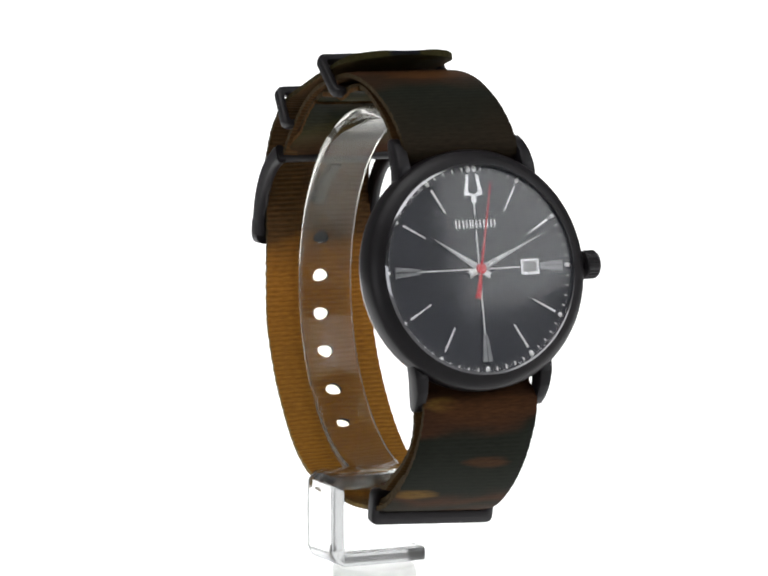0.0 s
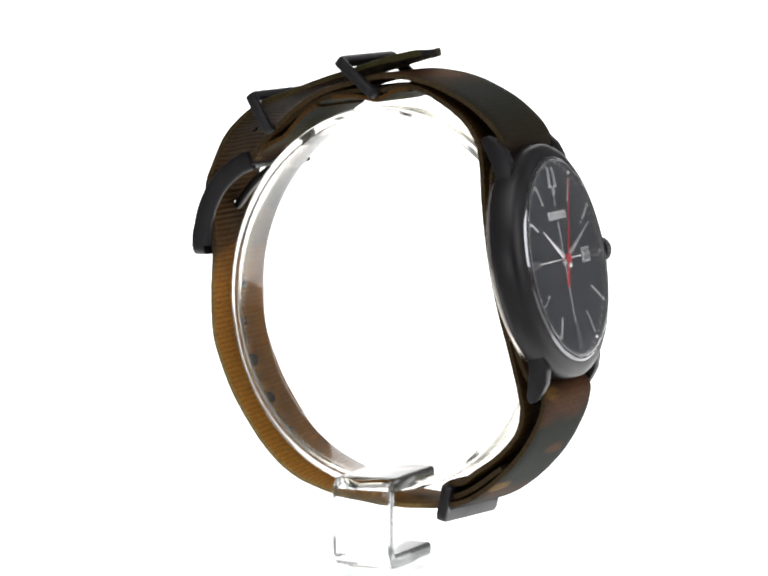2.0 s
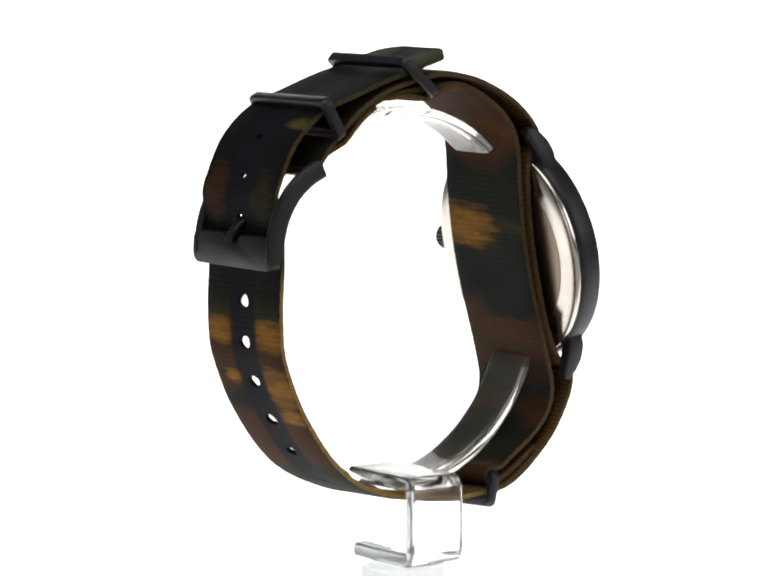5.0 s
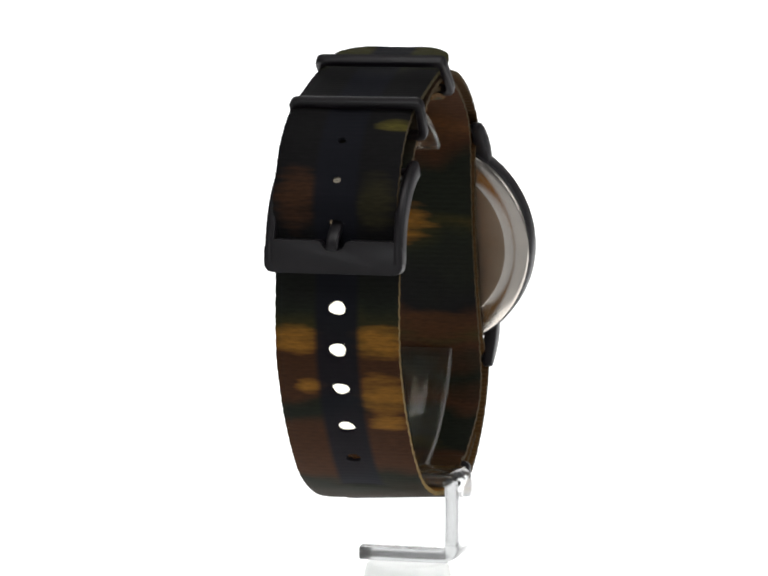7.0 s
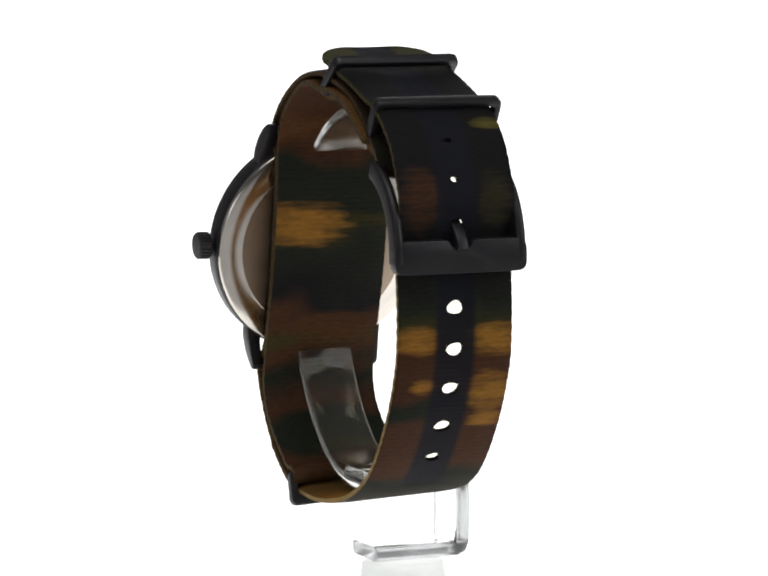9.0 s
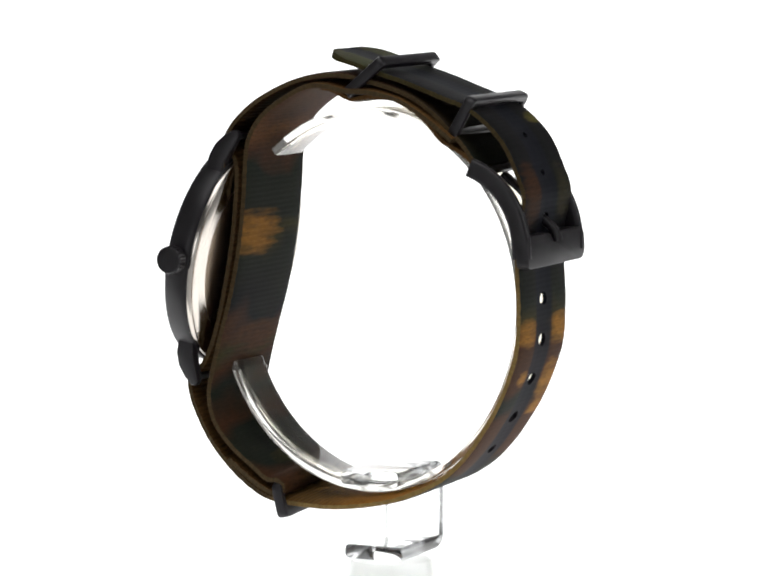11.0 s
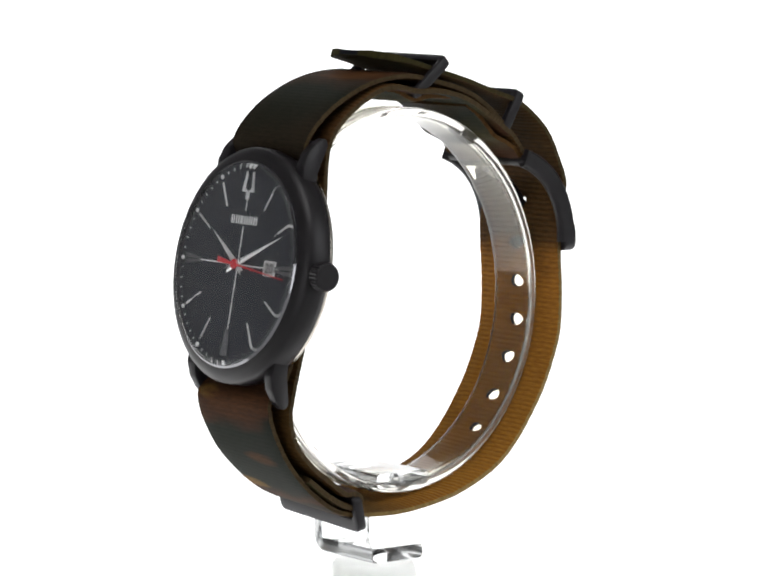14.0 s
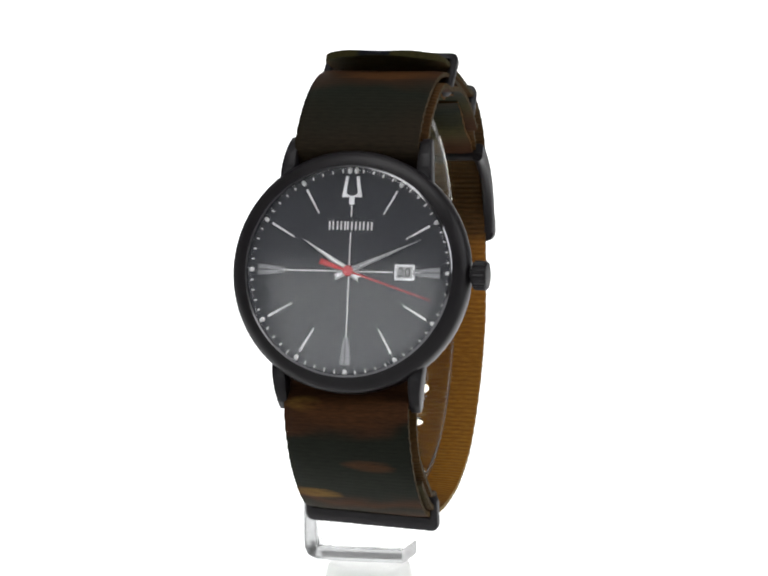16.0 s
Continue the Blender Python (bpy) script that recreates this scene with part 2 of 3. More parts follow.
def webbing(points, width, thick, holes=(), x0=0.0, tip=0.0, rib=0.012, shift=None, step=0.5, twist=0.0):
    """A woven band along (y, z) points: outer face material 0, inner face 1, edges 2; real holes at the given arc lengths."""
    line, ds, marks, total = smooth_path(points, step)
    n = len(line)
    cols = [-1, -0.97, -0.8, -0.62, -0.42, -2.0 / (width / 2), -1.0 / (width / 2), 0, 1.0 / (width / 2), 2.0 / (width / 2), 0.42, 0.62, 0.8, 0.97, 1]
    c0, c1 = 5, 9
    flat, index, faces = [], {}, []

    def vert(s, u):
        flat.append((s, u))
        return len(flat) - 1

    for i in range(n):
        s = i * ds
        w = width / 2
        if tip and total - s < tip:
            w *= 0.18 + 0.82 * math.sqrt(max(0.0, 1 - ((tip - (total - s)) / tip) ** 2))
        for j, c in enumerate(cols):
            ragged = (0.10 if i % 2 else -0.04) + 0.06 * math.sin(i * 1.7) if abs(c) == 1 else 0
            index[i, j] = vert(s, c * w + math.copysign(ragged, c) if c else 0.0)
    cut = set()
    half = max(3, round(2.0 / ds))
    for number, hs in enumerate(holes):
        size = 0.85 if number == 0 else 1.0 if number < 6 else 0.8 if number == 6 else 0.5
        ic = round(hs / ds)
        if ic - half < 1 or ic + half > n - 2:
            continue
        loop = [(ic - half, j) for j in range(c0, c1)] + [(i, c1) for i in range(ic - half, ic + half)]
        loop += [(ic + half, j) for j in range(c1, c0, -1)] + [(i, c0) for i in range(ic + half, ic - half, -1)]
        for i in range(ic - half, ic + half):
            for j in range(c0, c1):
                cut.add((i, j))
        ring = []
        for i, j in loop:
            s, u = flat[index[i, j]]
            a = math.atan2(s - ic * ds, u)
            wob = 1 + 0.06 * math.sin(3 * a + ic)
            ring.append(vert(ic * ds + 1.15 * size * wob * math.sin(a), 1.52 * size * wob * math.cos(a)))
        for k in range(len(loop)):
            m = (k + 1) % len(loop)
            faces.append((index[loop[k]], index[loop[m]], ring[m], ring[k]))
    for i in range(n - 1):
        for j in range(len(cols) - 1):
            if (i, j) not in cut:
                faces.append((index[i, j], index[i, j + 1], index[i + 1, j + 1], index[i + 1, j]))
    ys, zs = np.array([p[0] for p in line]), np.array([p[1] for p in line])
    ty, tz = np.gradient(ys), np.gradient(zs)
    ln = np.hypot(ty, tz)
    ty, tz = ty / ln, tz / ln
    ss = np.arange(n) * ds
    bm = bmesh.new()
    uvl = bm.loops.layers.uv.new("UVMap")
    top, low = [], []
    for s, u in flat:
        y, z = np.interp(s, ss, ys), np.interp(s, ss, zs)
        a, b = np.interp(s, ss, ty), np.interp(s, ss, tz)
        ny, nz = b, -a
        wave = rib * math.sin(2 * math.pi * s / 0.909)
        edge = 1.0 - 0.35 * max(0.0, abs(u) / (width / 2) - 0.9) * 10
        o = thick / 2 * edge + wave
        if len(holes) and abs(u) < 3.9 and s > holes[0] - 8:
            o *= 0.62
        x = x0 + u + (shift(s / total) if shift else 0.0)
        y += twist * u * min(max((y + 10) / 20, 0.0), 1.0)
        z += lifted(u, y, z)
        top.append(bm.verts.new((x, y + ny * o, z + nz * o + FLOOR)))
        low.append(bm.verts.new((x, y - ny * o, z - nz * o + FLOOR)))
    count = {}
    for f in faces:
        for a, b in zip(f, f[1:] + f[:1]):
            count[a, b] = count.get((a, b), 0) + 1

    def face(vs, ids, mat):
        f = bm.faces.new(vs)
        f.material_index = mat
        for loop, k in zip(f.loops, ids):
            loop[uvl].uv = (flat[k][1] / 10, flat[k][0] / 10)

    for f in faces:
        face([top[k] for k in f], f, 0)
        face([low[k] for k in reversed(f)], tuple(reversed(f)), 1)
    for a, b in count:
        if (b, a) not in count:
            face([top[b], top[a], low[a], low[b]], (b, a, a, b), 2 if abs(flat[a][1]) > width * 0.2 else 0)
    bmesh.ops.recalc_face_normals(bm, faces=bm.faces)
    return bm, marks, total


def hoop(centre, out, foot, width, height, wire, depth, x0):
    """A flat metal loop round the band: out is the way out of the wrist as (y, z), foot the thickness of its outer bar."""
    o = Vector((0, *out)).normalized()
    x = Vector((1, 0, 0))
    a = x.cross(o)
    m = Matrix((x, o, a)).transposed().to_4x4()
    m.translation = Vector((x0, centre[0], centre[1] + FLOOR))
    outer = rounded([(-width / 2, -height / 2), (width / 2, -height / 2), (width / 2, height / 2), (-width / 2, height / 2)], 1.5)
    inner = rounded([(-width / 2 + wire, -height / 2 + wire), (width / 2 - wire, -height / 2 + wire), (width / 2 - wire, height / 2 - foot), (-width / 2 + wire, height / 2 - foot)], 0.5)
    bm = bmesh.new()
    rings = []
    b = min(wire, depth) * 0.28
    for pts, z in ((inner, -depth / 2), (outer, -depth / 2), (outer, depth / 2), (inner, depth / 2)):
        rings.append([bm.verts.new((px, py, z)) for px, py in pts])
    n = len(outer)
    for r0, r1 in zip(rings, rings[1:] + rings[:1]):
        for k in range(n):
            bm.faces.new((r0[k], r0[(k + 1) % n], r1[(k + 1) % n], r1[k]))
    bmesh.ops.recalc_face_normals(bm, faces=bm.faces)
    hard = [e for e in bm.edges if len(e.link_faces) == 2 and e.calc_face_angle() > 1.0]
    bmesh.ops.bevel(bm, geom=hard, offset=b, segments=2, affect="EDGES", profile=0.5)
    return move(bm, m)


def strip(points, x_lo, x_hi, thick):
    """A flat bent sheet: centre line of (y, z), from x_lo to x_hi, edges lightly rounded."""
    line, ds, marks, total = smooth_path(points, 1.0)
    bm = bmesh.new()
    sec = rounded([(x_lo, -thick / 2), (x_hi, -thick / 2), (x_hi, thick / 2), (x_lo, thick / 2)], thick * 0.34, 3)
    rings = []
    for i, (y, z) in enumerate(line):
        j0, j1 = max(0, i - 1), min(len(line) - 1, i + 1)
        t = Vector((line[j1][0] - line[j0][0], line[j1][1] - line[j0][1])).normalized()
        rings.append([bm.verts.new((x, y + t[1] * o, z - t[0] * o + FLOOR)) for x, o in sec])
    n = len(sec)
    for r0, r1 in zip(rings, rings[1:]):
        for k in range(n):
            bm.faces.new((r0[k], r0[(k + 1) % n], r1[(k + 1) % n], r1[k]))
    bm.faces.new(rings[0])
    bm.faces.new(list(reversed(rings[-1])))
    bmesh.ops.recalc_face_normals(bm, faces=bm.faces)
    return bm


# ---- the setting: glowing sweep and tent walls ----
def build_tent():
    def sheet(prof, half):
        bm = bmesh.new()
        rows = [[bm.verts.new((x * 1000, y * 1000, z * 1000)) for x in (-half, half)] for y, z in prof]
        for a, b in zip(rows, rows[1:]):
            bm.faces.new((a[0], a[1], b[1], b[0]))
        return bm

    grey = coated("grey_studio_paint", (0.46, 0.46, 0.46), 0.75, 0.0, 30, 0.03)
    white = coated("white_table", (0.8, 0.8, 0.8), 0.6, 0.0, 60, 0.02)

    def slab(name, lo, hi, mat, label, category):
        bm = bmesh.new()
        bmesh.ops.create_cube(bm, size=1.0)
        size, mid = Vector(hi) - Vector(lo), (Vector(hi) + Vector(lo)) / 2
        for v in bm.verts:
            v.co = Vector(v.co[k] * size[k] + mid[k] for k in range(3)) * 1000
        tagged(finish(bm, name, mat, None, smooth=0), label, category, kind="structure")

    slab("floor", (-0.9, -1.4, -0.03), (0.9, 1.15, -0.003), white, "matte white studio table top", "table top")
    slab("wall_west", (-0.93, -1.4, -0.03), (-0.9, 1.15, 1.3), grey, "plain grey studio wall", "wall")
    slab("wall_east", (0.9, -1.4, -0.03), (0.93, 1.15, 1.3), grey, "plain grey studio wall", "wall")
    slab("wall_south", (-0.9, -1.43, -0.03), (0.9, -1.4, 1.3), grey, "plain grey studio wall", "wall")
    slab("wall_north", (-0.9, 1.15, -0.03), (0.9, 1.18, 1.3), grey, "plain grey studio wall", "wall")
    slab("ceiling", (-0.93, -1.43, 1.3), (0.93, 1.18, 1.33), grey, "plain grey studio ceiling", "ceiling")
    bend = [(-0.03, 0.0), (0.06, 0.0), (0.5, 0.02)] + [(0.5 + 0.35 * math.sin(a), 0.37 - 0.35 * math.cos(a)) for a in np.linspace(0.1, math.pi / 2, 14)] + [(0.85, 0.75)]
    # emission added: keeps the sweep pure white and brightens the foot from below
    sweep = finish(sheet(bend, 0.27), "backdrop", glowing("self_lit_white_sweep", (1, 1, 1), 1.12), None, smooth=60)
    tagged(sweep, "seamless white studio sweep with added glow behind the turntable", "backdrop", kind="structure")


build_tent()

# ---- the watch ----
watch = tagged(new("wristwatch"), "black round wristwatch with camouflage webbing strap on clear stand", "watch")
FACE = Vector((1.3, -31.686, -62.792 + FLOOR))
NORMAL = Vector((0, -0.98181, 0.18984))
UP = Vector((0, 0.18984, 0.98181))
F = Matrix((Vector((1, 0, 0)), UP, NORMAL)).transposed().to_4x4()
F.translation = FACE * MM
SX, BX = 1.0, 0.3     # the strap's middle at the case and at the buckle


def build_case():
    body = lathe([(17.3, 0.75), (17.55, 0.95), (18.5, 0.75), (19.6, 0.05), (20.0, -0.6), (20.0, -3.3), (19.85, -4.0), (19.62, -4.2), (17.2, -4.2), (17.2, -1.6), (17.3, -1.4), (17.3, 0.75)])
    case = finish(body, "case", m_case, watch, "matte black coated steel case", matrix=F)
    prof = [(13.5, -1.2), (17.5, -0.9), (19.8, -1.6), (21.6, -3.0), (22.7, -4.5), (22.6, -5.4), (21.6, -5.7), (20.2, -5.2), (17.0, -4.1), (13.5, -3.8)]
    for sx in (-1, 1):
        for sy in (-1, 1):
            bm = prism([(y, z) for y, z in prof], 10.35, 13.0, 0.28)
            # profile plane is (y, z); extrusion runs along x, tips taper inwards a little
            for v in bm.verts:
                y, z, x = v.co
                x -= 0.13 * max(0.0, y - 15) if x > 11.5 else 0
                v.co = (sx * x, sy * y, z)
            if sx * sy < 0:
                bmesh.ops.reverse_faces(bm, faces=bm.faces)
            bmesh.ops.recalc_face_normals(bm, faces=bm.faces)
            finish(bm, "lug", m_case, case)
    for sy in (-1, 1):
        bm = lathe([(0, -10.6), (0.75, -10.6), (0.75, 10.6), (0, 10.6)], 20)
        move(bm, Matrix.Translation((0, sy * 21.4, -4.2)) @ Matrix.Rotation(math.pi / 2, 4, "Y"))
        finish(bm, "spring_bar", m_case, case)
    bm = lathe([(0, -5.6), (9, -5.56), (15.3, -5.5), (15.45, -5.46), (15.6, -5.4), (17.2, -5.3), (19.2, -5.12), (19.5, -4.95), (19.6, -4.7), (19.6, -4.3), (17.0, -3.9), (0, -3.4)])
    back = finish(bm, "case_back", [m_steel, m_brown_back], watch, "silver steel case back with a polished rim", matrix=F)
    for f in back.data.polygons:
        f.material_index = 1 if f.center.xy.length < 15.4 * MM else 0
    bm = lathe([(0, 2.3), (6, 2.2), (12, 1.95), (15.6, 1.7), (16.4, 1.6), (16.7, 1.5), (17.2, 1.05), (17.25, 0.9), (17.25, 0.25), (17.0, 0.25), (16.95, 0.6), (16.4, 0.72), (12, 1.0), (6, 1.22), (0, 1.3)])
    crystal = finish(bm, "crystal", m_crystal, watch, "domed clear watch glass", matrix=F)
    crystal.visible_shadow = False
    # added metal ring: stands in for backlight reflected by the glass's own chamfer
    bm = lathe([(17.27, 0.55), (17.27, 1.0), (17.08, 1.18), (17.12, 1.26), (17.4, 1.08), (17.52, 0.97), (17.52, 0.55), (17.27, 0.55)])
    finish(bm, "crystal_rim", m_rim, watch, "added polished ring for the bright edge of the glass", matrix=F)
    # crown with fluted rim
    bm = lathe([(0, 0), (1.1, 0), (1.1, 0.9), (2.2, 0.95), (2.45, 1.2), (2.45, 3.0), (2.15, 3.35), (0, 3.5)], 48)
    for v in bm.verts:
        r = math.hypot(v.co.x, v.co.y)
        if r > 2.3:
            k = round(math.atan2(v.co.y, v.co.x) / (2 * math.pi / 48))
            q = 1.0 if k % 2 else 0.93
            v.co.x *= q
            v.co.y *= q
    move(bm, Matrix.Translation((19.6, 0, -1.9)) @ Matrix.Rotation(math.pi / 2, 4, "Y"))
    finish(bm, "crown", m_case, watch, "fluted black winding crown", smooth=25, matrix=F)


def flat_marker(name, outline, parent, mat, z=0.0, h=0.25, bevel=0.05, label=""):
    return finish(prism(outline, z, z + h, bevel, 1), name, mat, parent, label, smooth=30)


def spun(outline, hour):
    a = -math.radians(hour * 30)
    return [(x * math.cos(a) - y * math.sin(a), x * math.sin(a) + y * math.cos(a)) for x, y in outline]


def build_dial():
    bm = lathe([(0, 0.0), (15.2, 0.0), (17.25, 0.0), (17.25, -0.6), (0, -0.6)])
    dial = finish(bm, "dial", m_dial, watch, "dark charcoal dial with thin silver markers", matrix=F)
    bar = [(-0.1, 10.9), (0.1, 10.9), (0.19, 15.4), (-0.19, 15.4)]
    for h in (1, 2, 4, 5, 7, 8, 10, 11):
        flat_marker("hour_marker", spun(bar, h), dial, m_silver)
    wide = [(-0.42, 10.9), (-0.04, 10.9), (-0.1, 15.4), (-0.92, 15.4)]
    for h in (3, 6, 9):
        for side in (1, -1):
            pts = [(side * x, y) for x, y in (wide if side > 0 else wide[::-1])]
            flat_marker("hour_marker", spun(pts, h), dial, m_dark_marker, h=0.3)
    # fork-shaped plain mark at twelve
    for side in (1, -1):
        pts = [(0.62, 15.7), (1.12, 15.7), (1.72, 12.2), (1.0, 12.2), (0.95, 12.9)]
        pts = [(side * x, y) for x, y in (pts if side > 0 else pts[::-1])]
        flat_marker("fork_mark", pts, dial, m_silver)
    flat_marker("fork_mark", [(-1.0, 12.2), (1.0, 12.2), (0.95, 12.9), (0.3, 12.45), (-0.3, 12.45), (-0.95, 12.9)], dial, m_silver)
    flat_marker("fork_mark", [(-0.45, 11.0), (0.45, 11.0), (0.45, 12.2), (-0.45, 12.2)], dial, m_silver)
    # cross lines
    line = 0.09
    for x0, y0, x1, y1 in ((-line, 9.0, line, 11.0), (-line, -11.0, line, 6.4), (-11.4, -line, 7.5, line), (11.0, -line, 12.0, line)):
        flat_marker("cross_line", [(x0, y0), (x1, y0), (x1, y1), (x0, y1)], dial, m_white, h=0.06, bevel=0)
    # dots and minute ticks
    spots = [h * 30 for h in range(1, 12)] + [-1.9, 1.9]
    for a in spots:
        bm = lathe([(0, 0.32), (0.22, 0.28), (0.36, 0.12), (0.38, 0.0), (0, 0)], 16)
        move(bm, Matrix.Translation((16.45 * math.sin(radians(a)), 16.45 * math.cos(radians(a)), 0)))
        finish(bm, "hour_dot", m_white, dial)
    for k in range(60):
        if k % 5:
            pts = spun([(-0.1, 16.25), (0.1, 16.25), (0.1, 16.65), (-0.1, 16.65)], k / 5)
            flat_marker("minute_tick", pts, dial, m_white, h=0.05, bevel=0)
    # plain bars in place of the maker's name
    for x, w in ((-3.3, 1.1), (-1.95, 1.15), (-0.75, 0.85), (0.5, 1.25), (1.85, 1.15), (3.2, 1.2)):
        for side in (-1, 1):
            c = x + side * w * 0.27
            flat_marker("name_bar", [(c - 0.12, 6.8), (c + 0.12, 6.8), (c + 0.12, 8.2), (c - 0.12, 8.2)], dial, m_white, h=0.06, bevel=0)
    # date window
    win = flat_marker("date_window", rounded([(7.7, -1.3), (11.1, -1.3), (11.1, 1.3), (7.7, 1.3)], 0.15, 2), dial, m_silver, h=0.14, bevel=0.04)
    flat_marker("date_disc", [(8.1, -0.95), (10.7, -0.95), (10.7, 0.95), (8.1, 0.95)], win, m_grey, z=0.15, h=0.03, bevel=0)
    txt = bpy.data.curves.new("date_number", "FONT")
    txt.body, txt.size, txt.align_x, txt.align_y = "20", 2.1 * MM, "CENTER", "CENTER"
    txt.materials.append(m_case)
    num = new("date_number", txt)
    num.parent = win
    num.location = Vector((9.4, -0.05, 0.2)) * MM


def build_pointers():
    def hand(name, length, half, tail, angle, z, mat, label):
        pts = [(0, length), (half, 0.6), (0.55, -tail), (0.0, -tail + 0.45), (-0.55, -tail), (-half, 0.6)]
        bm = bmesh.new()
        low = [bm.verts.new((x, y, z)) for x, y in pts]
        top = [bm.verts.new((x * 0.6, y if abs(y) < 1 else y * 0.985, z + 0.16)) for x, y in pts]
        ridge = bm.verts.new((0, 0.4, z + 0.3))
        for k in range(len(pts)):
            j = (k + 1) % len(pts)
            bm.faces.new((low[k], low[j], top[j], top[k]))
            bm.faces.new((top[k], top[j], ridge))
        bm.faces.new(low[::-1])
        bmesh.ops.recalc_face_normals(bm, faces=bm.faces)
        move(bm, Matrix.Rotation(-radians(angle), 4, "Z"))
        return finish(bm, name, mat, watch, label, smooth=10, matrix=F)

    hand("hour_hand", 9.6, 0.62, 2.3, 303.2, 0.3, m_silver, "silver tapered hour hand")
    hand("minute_hand", 13.5, 0.55, 2.6, 66.0, 0.48, m_silver, "silver tapered minute hand")
    bm = prism([(-0.06, 14.6), (0.06, 14.6), (0.16, 0), (0.2, -1), (0.5, -5.0), (-0.5, -5.0), (-0.2, -1), (-0.16, 0)], 0.72, 0.82)
    join(bm, lathe([(0, 1.0), (0.75, 0.98), (0.9, 0.85), (0.9, 0.68), (0, 0.68)], 24))
    return finish(bm, "second_hand", m_red, watch, "thin red second hand with counterweight", smooth=30, matrix=F)


LONG = [(21.6, -46.8), (19.0, -43.2), (16.4, -40.6), (12.6, -37.2), (7.8, -34.5), (1.1, -32.6), (-4.8, -31.7), (-11.5, -32.7), (-17.4, -35.2), (-21.4, -37.9), (-24.3, -40.9), (-25.3, -43.6),
        (-23.4, -47.2), (-23.4, -53.0), (-24.3, -61.4), (-25.9, -69.9), (-27.9, -77.6), (-30.1, -82.3), (-32.6, -84.6), (-32.6, -87.4), (-31.4, -90.9), (-28.6, -95.9), (-24.5, -100.5), (-20.0, -103.9), (-16.2, -105.3), (-11.0, -105.8),
        (-5.9, -105.9), (-0.4, -105.3), (5.0, -104.2), (8.5, -103.0), (12.5, -101.2), (16.2, -98.8), (19.8, -95.1), (22.8, -90.9), (25.3, -86.7), (27.5, -81.5), (28.8, -76.9), (29.1, -70.1), (28.8, -63.8),
        (28.8, -58.6), (29.7, -54.0), (30.0, -51.0), (28.8, -47.7), (26.4, -42.8), (22.8, -39.0), (18.9, -36.5), (14.9, -35.1), (8.2, -32.7), (2.8, -31.1), (-1.0, -29.9), (-8.0, -27.9)]
SHORT = [(17.6, -42.2), (12.9, -38.7), (7.8, -35.8), (2.5, -34.5), (-2.5, -34.3), (-6.5, -33.5), (-10.9, -34.2), (-17.2, -38.1), (-20.3, -42.0), (-21.3, -46.0), (-21.7, -52.5), (-22.7, -61.4), (-24.4, -69.9), (-26.4, -77.0), (-28.1, -83.5),
         (-28.8, -88.0), (-27.6, -92.5), (-24.3, -96.5), (-20.3, -99.6), (-17.6, -101.6), (-15.6, -101.7), (-14.3, -102.7), (-15.2, -104.1), (-17.4, -103.7), (-20.8, -101.8), (-25.0, -98.6)]


def stops_of(points, rows):
    _, _, marks, total = smooth_path(points, 0.5)
    return [(at_index(marks, i) / 10, c) for i, c in rows] + [(total / 10, OLIVE)]


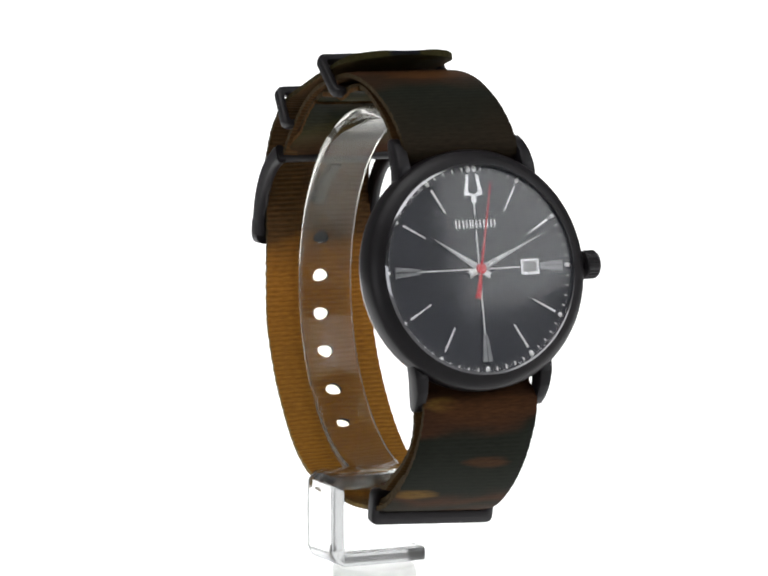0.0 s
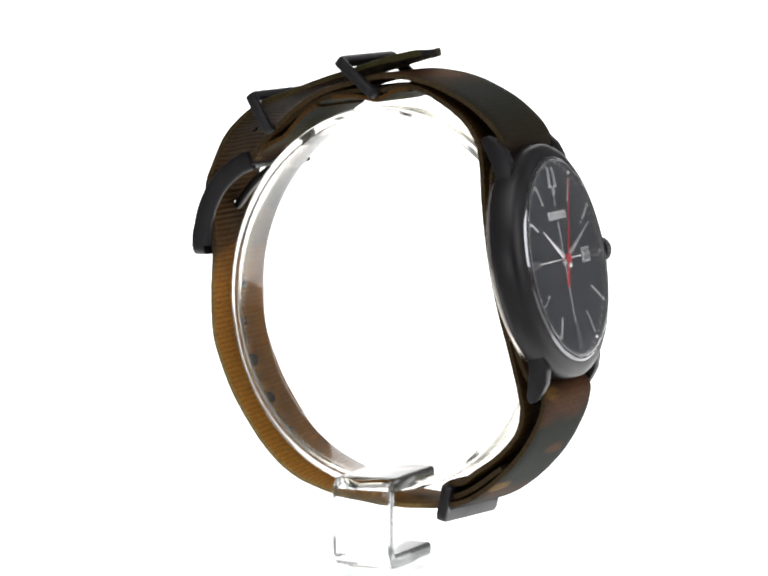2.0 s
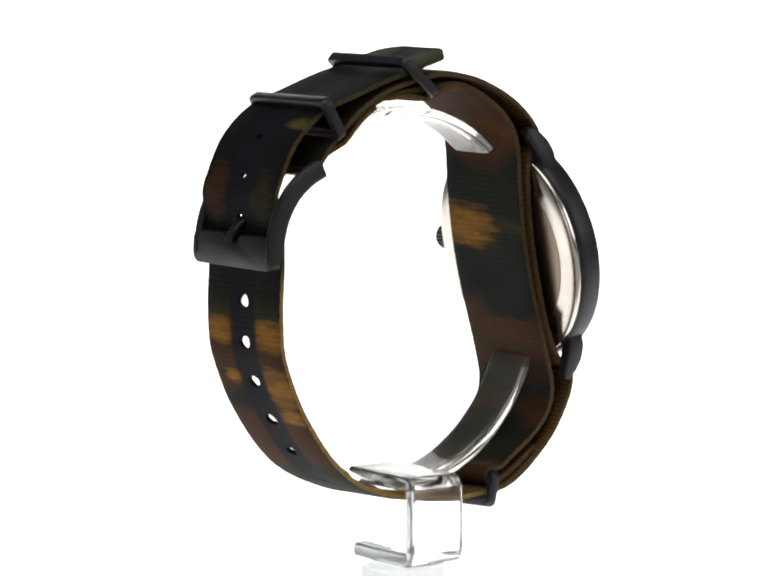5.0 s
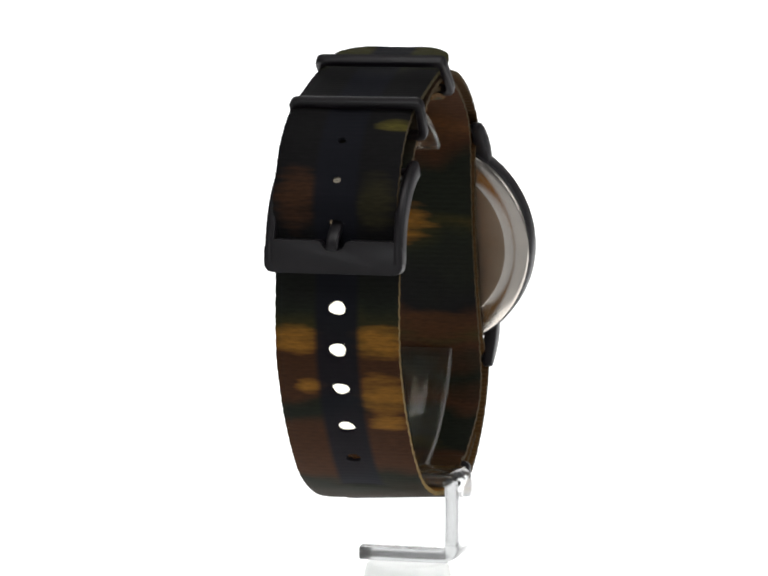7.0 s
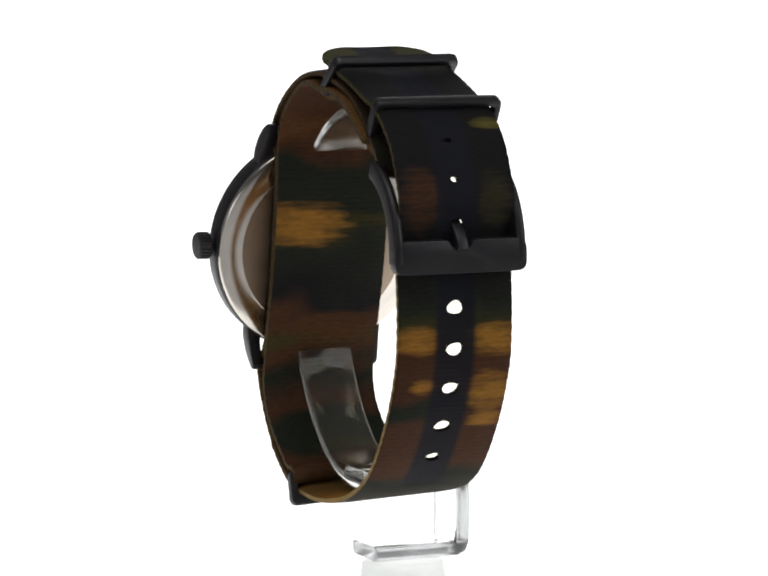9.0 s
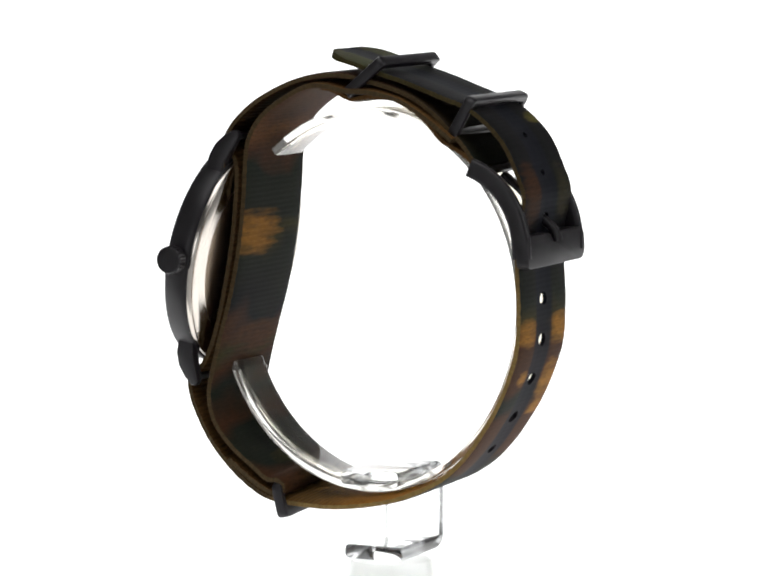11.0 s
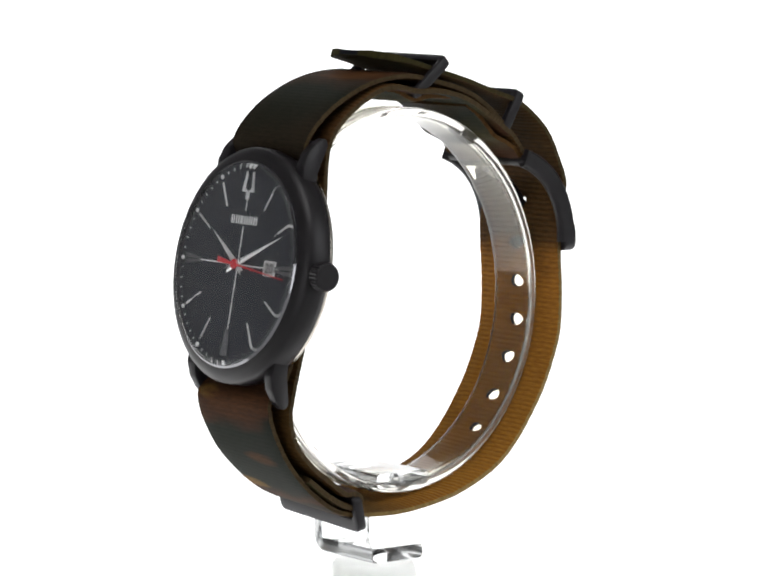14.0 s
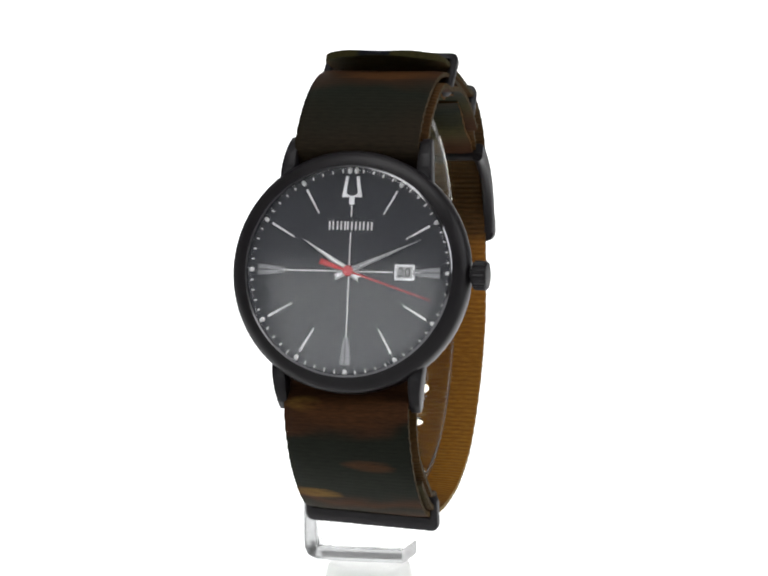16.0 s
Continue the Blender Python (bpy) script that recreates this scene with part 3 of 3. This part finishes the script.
def build_strap():
    _, _, marks, total = smooth_path(LONG, 0.5)
    line, ds, _, _ = smooth_path(LONG, 0.5)

    def nearest(y, z, lo, hi):
        return min((math.hypot(a - y, b - z), i * ds) for i, (a, b) in enumerate(line) if lo < i * ds / total < hi)[1]

    first, fifth = nearest(19.1, -94.6, 0.5, 0.8), nearest(28.9, -69.2, 0.5, 0.9)
    gap = (fifth - first) / 4
    holes = [first + gap * k for k in range(9)]
    print_long = woven("camouflage_print", stops_of(LONG, [
        (0, GREEN), (6.4, BROWN), (7.8, GREEN), (16.0, BROWN), (19.0, BROWN), (19.6, GREEN), (22.2, GREEN), (22.8, BROWN), (23.4, GREEN), (24.4, BROWN),
        (30.6, GREEN), (31.4, BROWN), (33.3, BROWN), (33.7, GREEN), (34.3, GREEN), (34.6, BROWN), (36.1, BROWN), (36.7, OLIVE), (37.4, GREEN), (38.5, BLACK), (43.0, BLACK), (46.5, BLACK), (47.6, BLACK), (48.2, (0.04, 0.045, 0.013))]),
        patches=[(sp / 10, u, hs, hu, c) for sp, u, hs, hu, c in (
            (fifth - 0.74 * gap, 0.7, 0.22, 0.4, OCHRE), (fifth - 0.78 * gap, -0.72, 0.26, 0.46, OCHRE), (fifth - 2.1 * gap, -0.74, 0.34, 0.42, OCHRE),
            (fifth - 2.85 * gap, -0.8, 0.12, 0.34, OCHRE), (fifth - 1.87 * gap, 0.5, 0.13, 0.25, OCHRE), (fifth + 4.45 * gap, -0.86, 0.12, 0.3, (0.09, 0.075, 0.015)),
            (fifth + 2.6 * gap, 0.65, 0.5, 0.36, (0.045, 0.019, 0.008)), (fifth + 2.5 * gap, -0.7, 0.45, 0.3, (0.022, 0.019, 0.008)),
            (at_index(marks, 18.1), -0.72, 0.1, 0.28, (0.15, 0.08, 0.015)), (at_index(marks, 18.5), 0.1, 0.22, 0.9, (0.075, 0.029, 0.009)), (at_index(marks, 20.9), 0.3, 0.12, 0.4, (0.06, 0.026, 0.009)),
            (at_index(marks, 22.3), -0.72, 0.12, 0.36, (0.17, 0.09, 0.016)), (at_index(marks, 6.6), 0.2, 0.3, 0.8, RUST))],
        band=(0.36, (first - 8) / 10, total / 10, (0.0072, 0.0076, 0.0115)))
    # reverse: golden light is put into the tan stretch, the rest stays darker
    lit_tan, dim = (0.34, 0.145, 0.021), (0.085, 0.042, 0.013)
    inside_long = woven("brown_webbing", stops_of(LONG, [(0, dim), (10, (0.06, 0.03, 0.01)), (18, dim), (25.3, (0.12, 0.065, 0.018)), (27.5, lit_tan), (30, (0.38, 0.165, 0.024)), (34, lit_tan), (37.6, (0.36, 0.145, 0.02)), (38.6, dim), (44, (0.07, 0.036, 0.012)), (47, (0.12, 0.065, 0.024))]), rib=0.5, deep=0.2)
    # edges: the paler stretch has backlight through the weave put into its colour
    backlit_pale, fray = (0.21, 0.14, 0.05), (0.06, 0.04, 0.018)
    edge_long = woven("frayed_backlit_edge", stops_of(LONG, [(0, fray), (24, fray), (25.2, backlit_pale), (31, (0.25, 0.165, 0.057)), (37.5, backlit_pale), (38.6, fray)]), rib=0.15, deep=0.0)
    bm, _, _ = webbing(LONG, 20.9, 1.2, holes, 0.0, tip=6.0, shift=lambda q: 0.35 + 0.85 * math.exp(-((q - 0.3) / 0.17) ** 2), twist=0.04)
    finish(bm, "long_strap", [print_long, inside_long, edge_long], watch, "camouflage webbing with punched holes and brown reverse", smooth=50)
    print_short = woven("camouflage_print_short", stops_of(SHORT, [
        (0, BROWN), (1.5, OLIVE), (2.2, GREEN), (5, BROWN), (7, BROWN), (8, RUST), (8.8, BROWN), (9.3, GREEN), (10.6, GREEN), (10.95, OLIVE), (11.3, GREEN), (12.4, BLACK), (12.9, BROWN), (13.5, OLIVE), (14.0, BROWN), (14.8, GREEN), (16, BROWN), (16.6, GREEN), (18, GREEN), (19, BROWN)]),
        patches=[(at_index(smooth_path(SHORT, 0.5)[2], i) / 10, u, hs, hu, c) for i, u, hs, hu, c in ((10.75, 0.55, 0.36, 0.75, OCHRE), (18.2, -0.1, 0.16, 0.5, OLIVE), (13.2, -0.2, 0.3, 0.8, (0.06, 0.024, 0.008)))])
    bm, _, _ = webbing(SHORT, 21.0, 1.25, (), SX + 0.4)
    finish(bm, "short_strap", [m_dark_inside, print_short, edge_long], watch, "short camouflage webbing behind the case", smooth=50)
    # buckle: a bent rectangular frame
    side = [(20.9, -46.6), (23.6, -47.9), (26.6, -50.4), (28.9, -54.0), (30.1, -58.0), (30.3, -61.6)]
    bar = prism(rounded([(-11.9, -63.3), (11.9, -63.3), (11.85, -57.8), (2.2, -57.8), (1.6, -59.2), (-1.6, -59.2), (-2.2, -57.8), (-11.85, -57.8)], 1.7), 0.0, 2.2, 0.8, 3)
    for v in bar.verts:
        x, z, d = v.co
        v.co = (x + BX, 29.75 + d - 0.03 * (z + 61) ** 2, z + FLOOR)
    bmesh.ops.recalc_face_normals(bar, faces=bar.faces)
    buckle = finish(bar, "buckle", m_case, watch, "black steel buckle with a broad end bar")
    for sx in (-1, 1):
        finish(strip(side, BX + sx * 11.0 - 0.85, BX + sx * 11.0 + 0.85, 3.3), "side_arm", m_case, buckle)
    bm = lathe([(0, -11.5), (0.9, -11.5), (0.9, 11.5), (0, 11.5)], 20)
    move(bm, Matrix.Translation((BX, 21.4, -47.3 + FLOOR)) @ Matrix.Rotation(math.pi / 2, 4, "Y"))
    finish(bm, "buckle_pin", m_case, buckle)
    finish(strip([(22.0, -48.4), (25.2, -50.9), (27.4, -53.4), (28.9, -55.4), (31.0, -57.0), (31.9, -58.3), (32.1, -59.4)], BX - 1.0, BX + 1.0, 1.2), "tongue", m_case, buckle)
    # folds of webbing that hold the upper loops
    for pts in ([(6.0, -35.5), (3.0, -35.3), (0.5, -35.4), (-1.6, -35.8), (-3.4, -35.3), (-5.4, -34.3), (-8.0, -33.8)],
                [(21.4, -47.0), (19.6, -44.9), (17.4, -43.6), (15.2, -42.5), (13.4, -40.6), (11.4, -38.6), (9.0, -36.9)]):
        bm, _, _ = webbing(pts, 19.7, 1.1, (), 0.4)
        finish(bm, "loop_fold", [m_dark_inside, print_short, m_dark_inside], watch, "stitched dark webbing fold", smooth=50)
    # loops
    for c, o, h, x, foot in (((18.9, -38.4), (4.2, 7.4), 7.8, -0.4, 1.5), ((1.0, -32.0), (6.6, 5.6), 9.4, 0.1, 1.5), ((-15.0, -105.1), (1.4, -6.6), 6.4, 0.9, 2.4)):
        bm = hoop(c, o, foot, 23.2, h, 1.35, 1.9, x)
        for v in bm.verts:
            v.co.z += lifted(v.co.x, v.co.y, v.co.z - FLOOR)
        finish(bm, "strap_loop", m_case, watch, "black steel strap loop")


# ---- the stand ----
stand = tagged(new("display_stand"), "clear acrylic watch stand on a frosted foot", "stand")


def build_stand():
    a0, a1 = math.atan2((-44 + 70.5) / 33, -19 / 28.6), math.atan2((-83 + 70.5) / 33, -27 / 28.6)
    pts = [(-1 + 28.4 * math.cos(a), -70.5 + 32.4 * math.sin(a)) for a in np.linspace(a0, a1, 40)]
    cuff = finish(strip(pts, SX - 5.2, SX + 4.8, 1.6), "cuff", [m_cuff, m_cuff_edge], stand, "open clear acrylic cuff inside the strap")
    for f in cuff.data.polygons:
        f.material_index = 1 if abs(f.normal.x) > 0.5 else 0
    fold = [(5.5, -101.4), (-8.5, -101.4), (-11.9, -101.6), (-12.4, -104), (-12.4, -112.0), (-11.9, -114.3), (-8.5, -114.6), (4.0, -114.6)]
    bm = strip([(-x, z) for x, z in fold], -6.4, 4.5, 2.5)
    move(bm, Matrix.Rotation(math.pi / 2, 4, "Z"))
    bracket = finish(bm, "bracket", [m_acrylic, m_grey_edge], stand, "bent clear acrylic bracket")
    for f in bracket.data.polygons:
        f.material_index = 1 if abs(f.normal.y) > 0.25 else 0
    bm = lathe([(9.0, 0), (10.2, 0), (10.4, 0.6), (7.3, 13.6), (7.0, 14.3), (6.2, 14.55), (0, 14.5), (0, 13.5), (5.8, 13.4), (6.2, 13.0), (9.0, 0.6), (9.0, 0)], 64)
    move(bm, Matrix.Translation((-3.2, -0.9, 0)))
    finish(bm, "foot", m_frost, stand, "frosted translucent foot")


build_case()
build_dial()
SECOND = build_pointers()
build_strap()
build_stand()


# ---- what moves ----
def motions():
    rows = [(t, pose(0, 0, 0, 0, 0, turn(t))) for t in np.arange(0, 16.01, 0.5)]
    walk(watch, rows)
    walk(stand, rows)
    ticks = [(0.0, 2)]
    for k in range(16):
        ticks += [(k + 0.4, k + 2), (k + 0.5, k + 3)]
    ticks.append((16.0, 18))
    walk(SECOND, [(t, F @ pose(0, 0, 0, 0, 0, -6 * s)) for t, s in ticks])


motions()
